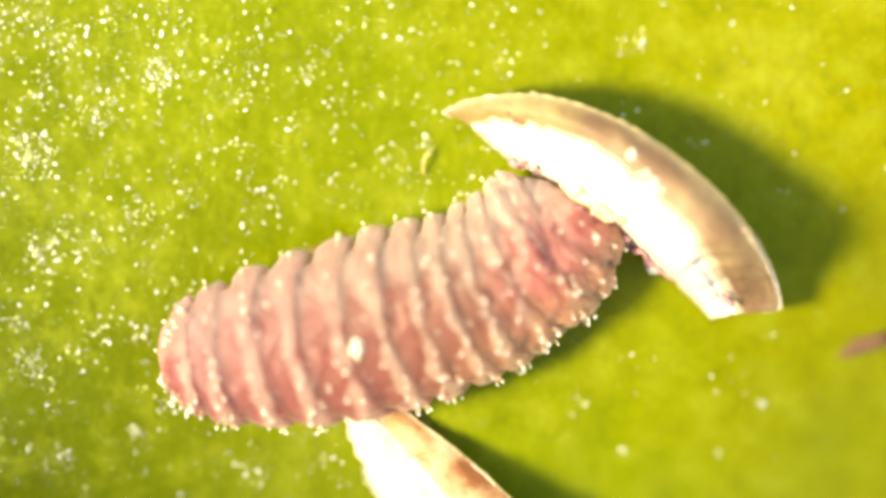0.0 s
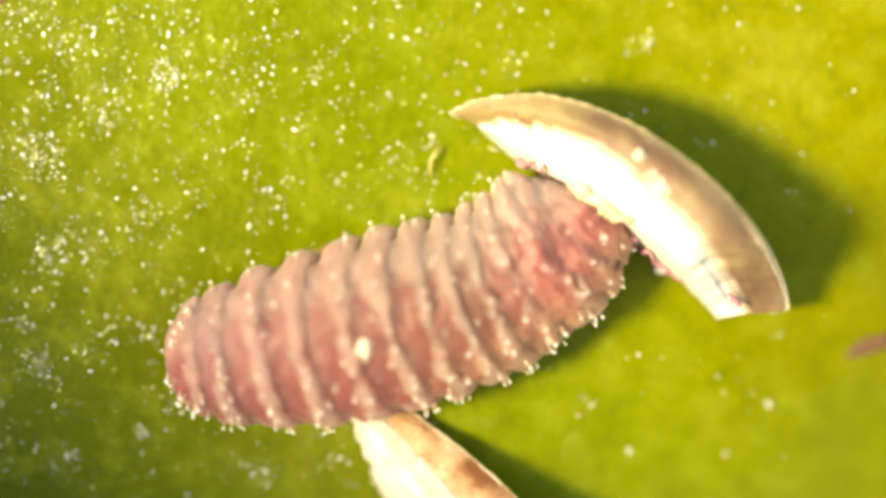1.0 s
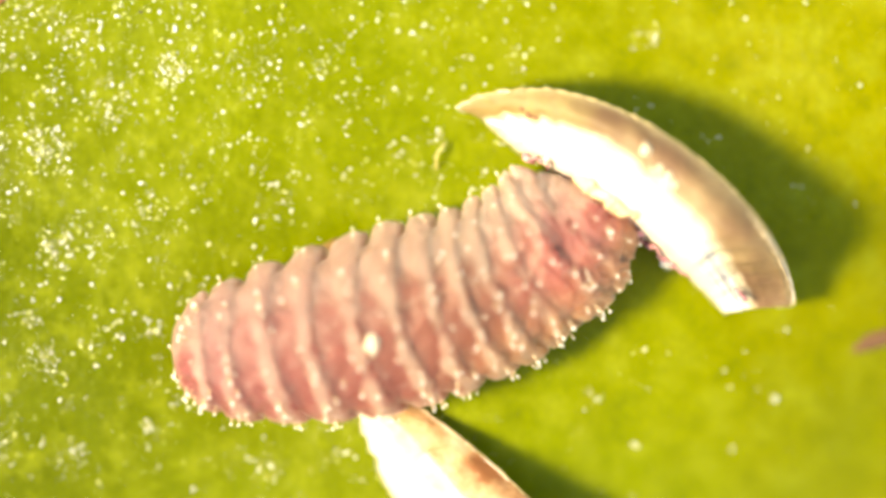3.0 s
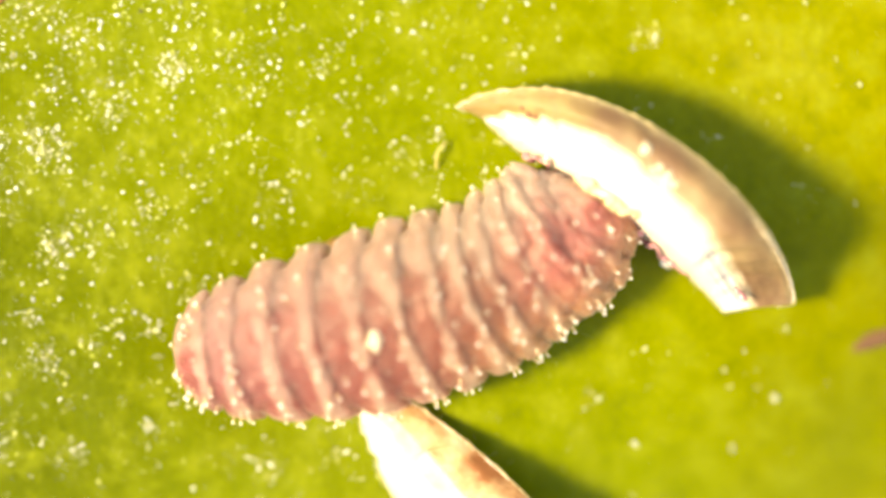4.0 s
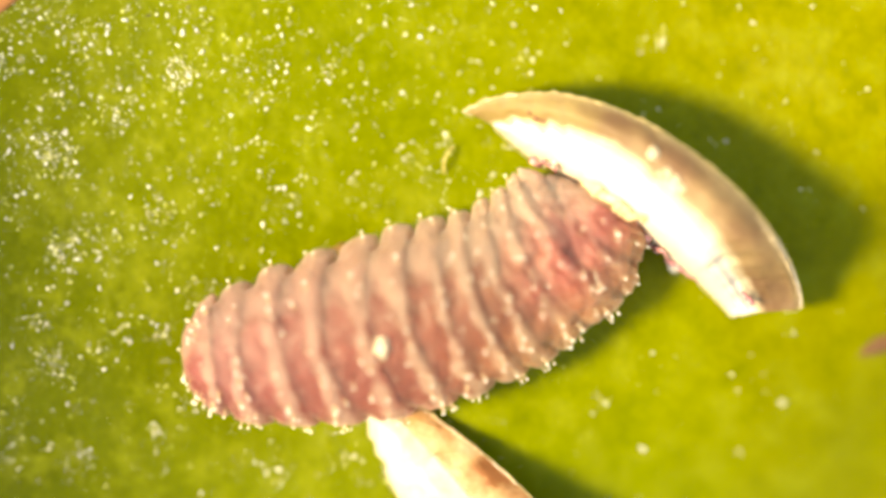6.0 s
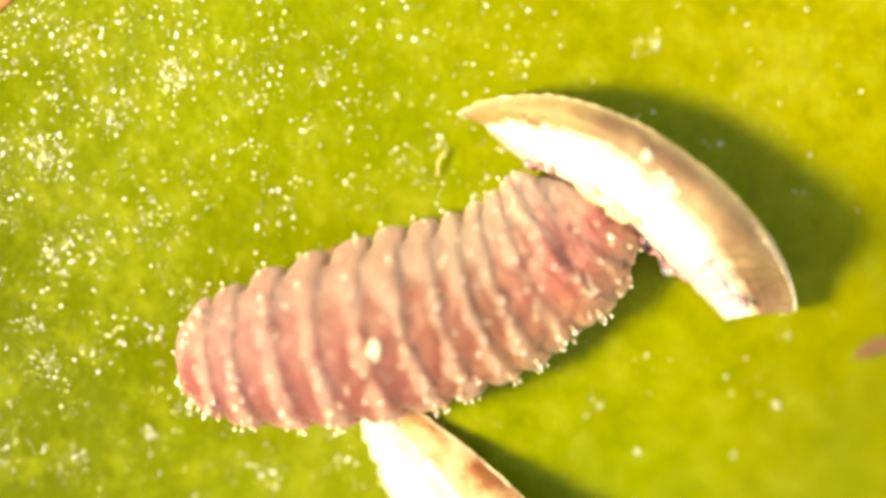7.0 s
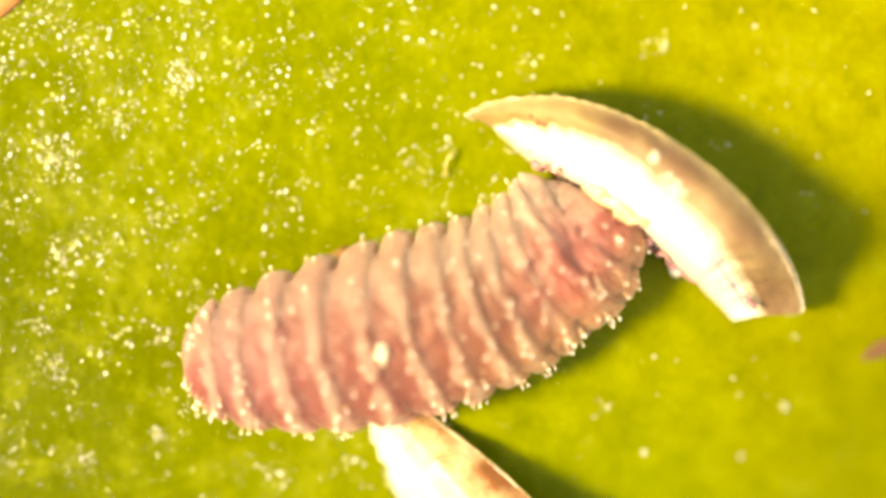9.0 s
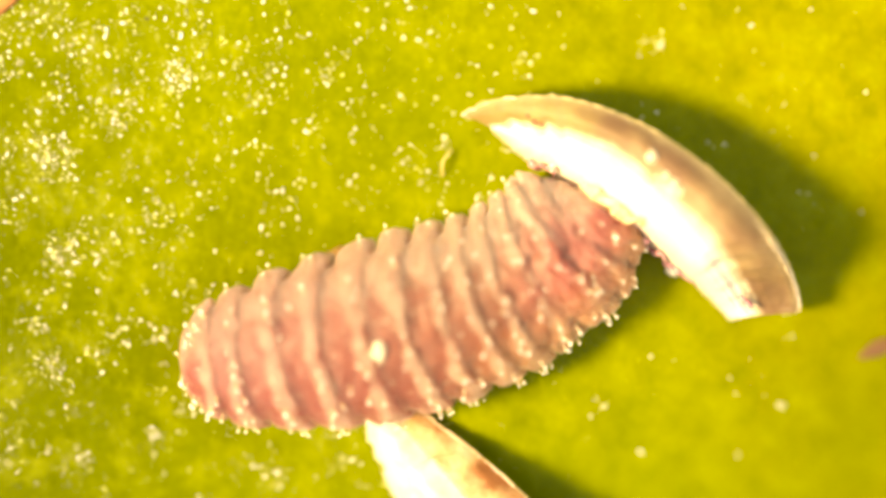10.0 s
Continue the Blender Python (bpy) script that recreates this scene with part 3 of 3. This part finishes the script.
def bristle_mesh():
    """A glassy stalk, slightly bent, with a bead at its tip."""
    bm = bmesh.new()
    rows = []
    for at, x, width in ((-0.006, 0.0, 0.0052), (0.006, 0.0004, 0.0036), (0.014, 0.0016, 0.0026), (0.022, 0.0040, 0.0024)):
        rows.append([bm.verts.new(((x + width * math.cos(k * math.pi / 3)) * MM, width * math.sin(k * math.pi / 3) * MM, at * MM)) for k in range(6)])
    for r0, r1 in zip(rows, rows[1:]):
        for k in range(6):
            bm.faces.new((r0[k], r0[(k + 1) % 6], r1[(k + 1) % 6], r1[k]))
    n = len(bm.faces)
    bmesh.ops.create_icosphere(bm, subdivisions=2, radius=0.0053 * MM, matrix=Matrix.Translation((0.0044 * MM, 0, 0.024 * MM)) @ Matrix.Diagonal((1, 1, 1.2, 1)))
    bm.faces.ensure_lookup_table()
    for f in bm.faces[n:]:
        f.material_index = 1
    me = bpy.data.meshes.new("bristle")
    bm.to_mesh(me)
    bm.free()
    me.materials.append(BRISTLE)
    me.materials.append(BEAD)
    me.shade_smooth()
    return me


def build_larva():
    larva = new("larva")
    larva.location = LARVA_AT * MM
    tagged(larva, "plump pinkish-beige ringed larva with beaded bristles feeding on an eggshell", "larva")
    rng = random.Random(11)
    hair = bristle_mesh()
    n_u, n_p = 44, 120
    for i in range(LAST_RING + 1):
        far, near, height = station(i)
        origin = (spot(*far, 0.16) + spot(*near, 0.16)) / 2
        origin.z = height * 0.88
        verts, pales, warms, ranks, faces = [], [], [], [], []
        for j in range(n_u + 1):
            u = j / n_u
            for k in range(n_p):
                phi = 2 * math.pi * k / n_p
                edge = ring_edge(phi)
                back, front = (edge - 1.03 if i else -1.0), (edge if i < LAST_RING else 1.0)
                f = back + (front - back) * u
                # borders are rolled in, so that each ring slips under the one behind it
                shallow = 1 - 0.7 * ease(i, 7.5, 9.5)
                tuck = (0.014 * shallow * max(0.0, 1 - u / 0.075) ** 1.5 if i else 0.0) + (0.009 * shallow * max(0.0, (u - 0.95) / 0.05) ** 2 if i < LAST_RING else 0.0)
                p, pale, warm = skin_point(i, f, phi, tuck)
                verts.append((p - origin) * MM)
                pales.append(pale)
                warms.append(warm)
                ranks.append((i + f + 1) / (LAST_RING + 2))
        for j in range(n_u):
            for k in range(n_p):
                k1 = (k + 1) % n_p
                faces.append((j * n_p + k, (j + 1) * n_p + k, (j + 1) * n_p + k1, j * n_p + k1))
        faces += [tuple(range(n_p)), tuple(reversed(range(n_u * n_p, (n_u + 1) * n_p)))]
        me = bpy.data.meshes.new("body_ring")
        me.from_pydata(verts, [], faces)
        bm = bmesh.new()
        bm.from_mesh(me)
        bmesh.ops.recalc_face_normals(bm, faces=bm.faces)
        bm.to_mesh(me)
        bm.free()
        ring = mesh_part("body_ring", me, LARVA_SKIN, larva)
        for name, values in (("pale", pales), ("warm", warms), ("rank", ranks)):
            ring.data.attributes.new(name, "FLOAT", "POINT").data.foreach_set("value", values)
        rest = Matrix.Translation(Vector((origin.x - LARVA_AT.x, origin.y - LARVA_AT.y, origin.z)) * MM)
        ring.matrix_local = rest
        keyed.append((ring, drift_rows(i, rest)))
        # bristles on the warts and along the flanks
        spots = [(at + rng.uniform(-0.04, 0.04), rng.gauss(0.03, 0.11)) for at, _, _ in WARTS if rng.random() < 0.85]
        spots += [(at + rng.uniform(-0.02, 0.02), rng.gauss(0.02, 0.22)) for at in (0.06, 0.30, 0.42, 0.54, 0.18, 0.24, 0.36, 0.66) if rng.random() < 0.85]
        spots += [(-0.03, rng.uniform(-0.2, 0.2)), (0.02, rng.uniform(-0.25, 0.25)), (0.04, rng.uniform(-0.1, 0.3)), (0.97, rng.uniform(-0.3, 0.1)), (0.90, rng.uniform(-0.2, 0.2))]
        if i == 0:
            spots = [(rng.uniform(0.05, 0.80), rng.uniform(-0.80, 0.35)) for _ in range(24)] + [(rng.uniform(-0.05, 0.9), -0.93) for _ in range(5)]
        elif i > 10:
            spots = [(rng.uniform(-0.03, 0.5), rng.gauss(-0.1, 0.2)) for _ in range(6)]
        elif i > 8:
            spots += [(rng.uniform(0.04, 0.6), rng.gauss(0, 0.25)) for _ in range(3)]
        for turn, f in spots:
            phi = math.pi * turn
            p = skin_point(i, f, phi, 0.0, False)[0]
            q = skin_point(i, f, phi, 0.08, False)[0]
            way = (p - q).normalized() + Vector((rng.uniform(-0.4, 0.4) - (0.5 if i == 0 else 0.0), rng.uniform(-0.4, 0.4), 0.1))
            ob = new("bristle", hair)
            ob.parent = ring
            size = rng.uniform(0.6, 1.2) if 0.1 < turn < 0.88 else rng.uniform(0.6, 0.95)
            ob.matrix_local = (Matrix.Translation((p - origin) * MM) @ way.to_track_quat("Z", "Y").to_matrix().to_4x4()
                               @ pose(0, 0, 0, 0, 0, rng.uniform(0, 360)) @ Matrix.Diagonal((size, size, size, 1)))
    head = part("head", lump(0.095, 5, 0.12, 3, (1.0, 1.2, 0.9)), HEAD, larva, "dark reddish-brown head capsule")
    rest = pose(*((spot(1066, 378, 0.1) - LARVA_AT) * MM), 0, 0, 30)
    rest.translation.z = 0.08 * MM
    head.matrix_local = rest
    keyed.append((head, drift_rows(11.6, rest)))

    # a pale grain that lies on its back
    grain = part("grain", lump(0.027, 2, 0.6, 3, (0.9, 1.25, 0.7)), BACK_GRAIN)
    tagged(grain, "pale cream grain lying on the larva's back", "grain")
    rest = Matrix.Translation(spot(674, 617, 0.382) * MM)
    grain.matrix_world = rest
    keyed.append((grain, drift_rows(4.7, rest)))


# ---- the card added to shade the leaf, and small things on it ----
CARD_HEIGHT = 4.0
# seconds, how far from the leaf's middle the border of the shade lies in mm, and the way it faces in degrees
CARD_REACH = ((0, -1.28, 68), (0.3, -1.05, 66), (0.5, -0.8, 60), (0.7, -0.55, 54), (0.85, -0.57, 52), (1.0, -0.9, 52), (1.2, -1.45, 50), (1.5, -2.2, 48), (2, -2.6, 45), (4, -2.6, 0),
              (4.5, -2.3, -10), (5, -1.6, -5), (5.5, -1.38, 0), (5.7, -1.25, 0), (6.2, -1.7, 0), (6.8, -2.3, 0), (7.5, -2.6, 0), (10, -2.6, 0))
CLUSTERS = ((95, 270, 46, 60), (205, 190, 40, 46), (312, 130, 34, 40), (140, 60, 55, 40), (14, 110, 26, 26), (110, 450, 42, 34), (88, 640, 26, 14), (140, 812, 30, 12),
            (490, 830, 24, 9), (600, 815, 26, 9), (1060, 702, 20, 7), (1382, 712, 12, 5), (932, 104, 26, 12), (1152, 75, 26, 15), (575, 130, 22, 10), (450, 170, 30, 12),
            (285, 375, 30, 16), (725, 285, 36, 16), (790, 255, 20, 8), (60, 20, 60, 30),
            (290, 590, 22, 12), (60, 560, 30, 14), (200, 610, 34, 14), (270, 760, 14, 8), (330, 705, 30, 8), (30, 800, 30, 10))


BRIGHT = ((650, 12, 5), (418, 262, 6), (395, 62, 6), (340, 280, 4), (455, 312, 4.5), (375, 362, 4.5), (272, 758, 5), (1435, 10, 5), (940, 108, 7), (952, 92, 5),
          (1160, 80, 6), (1140, 60, 4), (1330, 38, 4), (1490, 110, 3.5), (1430, 335, 3.5), (1310, 165, 3.5), (575, 140, 5), (545, 120, 4), (490, 120, 4.5), (765, 215, 4),
          (700, 265, 4), (785, 245, 5), (735, 290, 4), (530, 310, 4))


def build_glints():
    rng = random.Random(21)
    # pale lumps stand in for the glints of the leaf's cells
    dots = [(x, y, r * 0.62) for x, y, r in BRIGHT]
    for x, y, r, n in CLUSTERS:
        for _ in range(int(n * 1.5)):
            a, d = rng.uniform(0, 2 * math.pi), r * rng.uniform(0.0, 1.0) ** 0.6
            dots.append((x + d * math.cos(a), y + d * math.sin(a), 1.2 + 2.6 * rng.random() ** 2.5))
    while len(dots) < 6000:
        x, y = rng.uniform(-40, 1610), rng.uniform(-40, 922)
        keep = 0.62 * math.exp(-(max(x, 0) / 640) ** 2 - (max(y, 0) / 600) ** 2) + (0.26 if y < 470 else 0.15) * math.exp(-(x / 850) ** 2) + 0.02 * (y < 400) + 0.035 * (320 < x < 830 and 60 < y < 400) + 0.006
        keep *= min(1.6, max(0.12, 0.75 + 2.6 * noise.noise(Vector((x / 75, y / 75, 4.0)))))
        if rng.random() < keep:
            dots.append((x, y, 0.55 + 3.2 * rng.random() ** 6))
    base = bmesh.new()
    bmesh.ops.create_icosphere(base, subdivisions=1, radius=1)
    ico = [v.co.copy() for v in base.verts]
    tris = [[v.index for v in f.verts] for f in base.faces]
    base.free()
    verts, faces = [], []
    for x, y, r in dots:
        p = on_leaf(x, y, 0.0025)
        k = r * 3.0 / 1568
        turn = Euler((rng.uniform(0, 6), rng.uniform(0, 6), rng.uniform(0, 6))).to_matrix()
        shape = Vector((1, rng.uniform(0.7, 1.3 + 1.6 * rng.random() ** 2), rng.uniform(0.4, 1.0)))
        n = len(verts)
        verts += [(p + turn @ (v * shape) * k) * MM for v in ico]
        faces += [[n + a for a in f] for f in tris]
    me = bpy.data.meshes.new("glint_granules")
    me.from_pydata([tuple(v) for v in verts], [], faces)
    ob = mesh_part("glint_granules", me, GLINTS)
    tagged(ob, "tiny white granules standing in for glints scattered over the leaf", "wax", kind="stuff")


def build_haze():
    """Thin pale smears that stand in for the haze of blurred glints."""
    rng = random.Random(5)
    verts, faces = [], []
    loose = [(rng.uniform(0, 1) ** 1.6 * 900, rng.uniform(0, 882), 40, 6) for _ in range(180)]
    for x, y, r, n in list(CLUSTERS) + loose:
        for _ in range(max(2, n // 3)):
            a, d = rng.uniform(0, 2 * math.pi), r * rng.uniform(0, 1.1)
            cx, cy, size, turn, thin = x + d * math.cos(a), y + d * math.sin(a), rng.uniform(3, 9) * (1.0 if n > 7 else 0.7), rng.uniform(0, 3.14), rng.uniform(0.3, 0.8)
            n0, sides = len(verts), 18
            verts.append(tuple(on_leaf(cx, cy, 0.0085) * MM))
            for k in range(sides):
                b = 2 * math.pi * k / sides
                q = size * (1 + 0.5 * noise.noise(Vector((math.cos(b) * 1.7, math.sin(b) * 1.7, cx))))
                ux, uy = q * math.cos(b), q * math.sin(b) * thin
                verts.append(tuple(on_leaf(cx + ux * math.cos(turn) - uy * math.sin(turn), cy + ux * math.sin(turn) + uy * math.cos(turn), 0.0045) * MM))
            faces += [(n0, n0 + 1 + k, n0 + 1 + (k + 1) % sides) for k in range(sides)]
    me = bpy.data.meshes.new("haze_film")
    me.from_pydata(verts, [], faces)
    tagged(mesh_part("haze_film", me, HAZE), "thin pale smears standing in for haze around the leaf's glints", "wax", kind="stuff")


def flake(name, x, y, size, turn, material, label, category, seed, squash=(1.0, 0.5, 0.22)):
    ob = part(name, lump(size, seed, 0.45, 3, squash), material)
    ob.matrix_world = Matrix.Translation(on_leaf(x, y, size * squash[2] * 0.6) * MM) @ pose(0, 0, 0, 0, 0, turn)
    return tagged(ob, label, category, "specks on the leaf" if name == "dark_speck" else "dry flakes on the leaf")


def build_litter():
    # the first, russet one is a brown streak of the blade, built as a flake
    flake("dry_flake", 1548, 610, 0.11, 14, RUSSET, "thin russet flake standing in for a brown streak in the leaf", "plant debris", 4, (1.3, 0.28, 0.05))
    flake("dry_flake", -8, 2, 0.075, 30, ORANGE, "pale orange dry flake lying on the leaf", "plant debris", 6, (1.1, 0.6, 0.2))
    flake("dry_flake", 592, 446, 0.046, 40, RUSSET_PALE, "small orange-brown flake beside the larva", "plant debris", 9, (1.0, 0.5, 0.3))
    flake("dark_speck", 262, 28, 0.008, 0, DARK, "tiny black speck on the leaf", "speck", 1)
    flake("dark_speck", 332, 13, 0.006, 40, DARK, "tiny black speck on the leaf", "speck", 2)
    # a curled thread
    cu = bpy.data.curves.new("thread", "CURVE")
    cu.dimensions = "3D"
    cu.bevel_depth = 0.0038 * MM
    cu.bevel_resolution = 2
    sp = cu.splines.new("BEZIER")
    sp.bezier_points.add(2)
    for b, (x, y, z) in zip(sp.bezier_points, ((783, 305, 0.01), (786, 276, 0.04), (800, 258, 0.02))):
        b.co = on_leaf(x, y, z) * MM
        b.handle_left_type = b.handle_right_type = "AUTO"
    cu.materials.append(STRAW)
    tagged(new("thread", cu), "short curled straw-coloured thread on the leaf", "thread")


def build_card():
    """A dark card added beyond the view, which slides in front of the light and out again."""
    bm = bmesh.new()
    bmesh.ops.create_cube(bm, size=1, matrix=Matrix.Diagonal((12 * MM, 16 * MM, 0.3 * MM, 1)))
    bmesh.ops.bevel(bm, geom=bm.edges[:], offset=0.08 * MM, segments=2, affect="EDGES", clamp_overlap=True)
    card = part("shade_card", bm, CARD)
    tagged(card, "unseen dark grey card, added to cast the passing shade on the leaf", "card")
    rows = []
    for t, reach, turn in CARD_REACH:
        facing = Vector((math.cos(radians(turn)), math.sin(radians(turn)), 0))
        at = facing * (reach - 6.0) + TO_SUN * (CARD_HEIGHT / TO_SUN.z)
        rows.append((t, pose(*(at * MM), 0, 0, turn)))
    card.matrix_world = rows[0][1]
    keyed.append((card, rows))


def motions():
    for ob, rows in keyed:
        walk(ob, rows)


build_table()
build_leaf()
build_shells()
build_larva()
build_glints()
build_haze()
build_litter()
build_card()
motions()
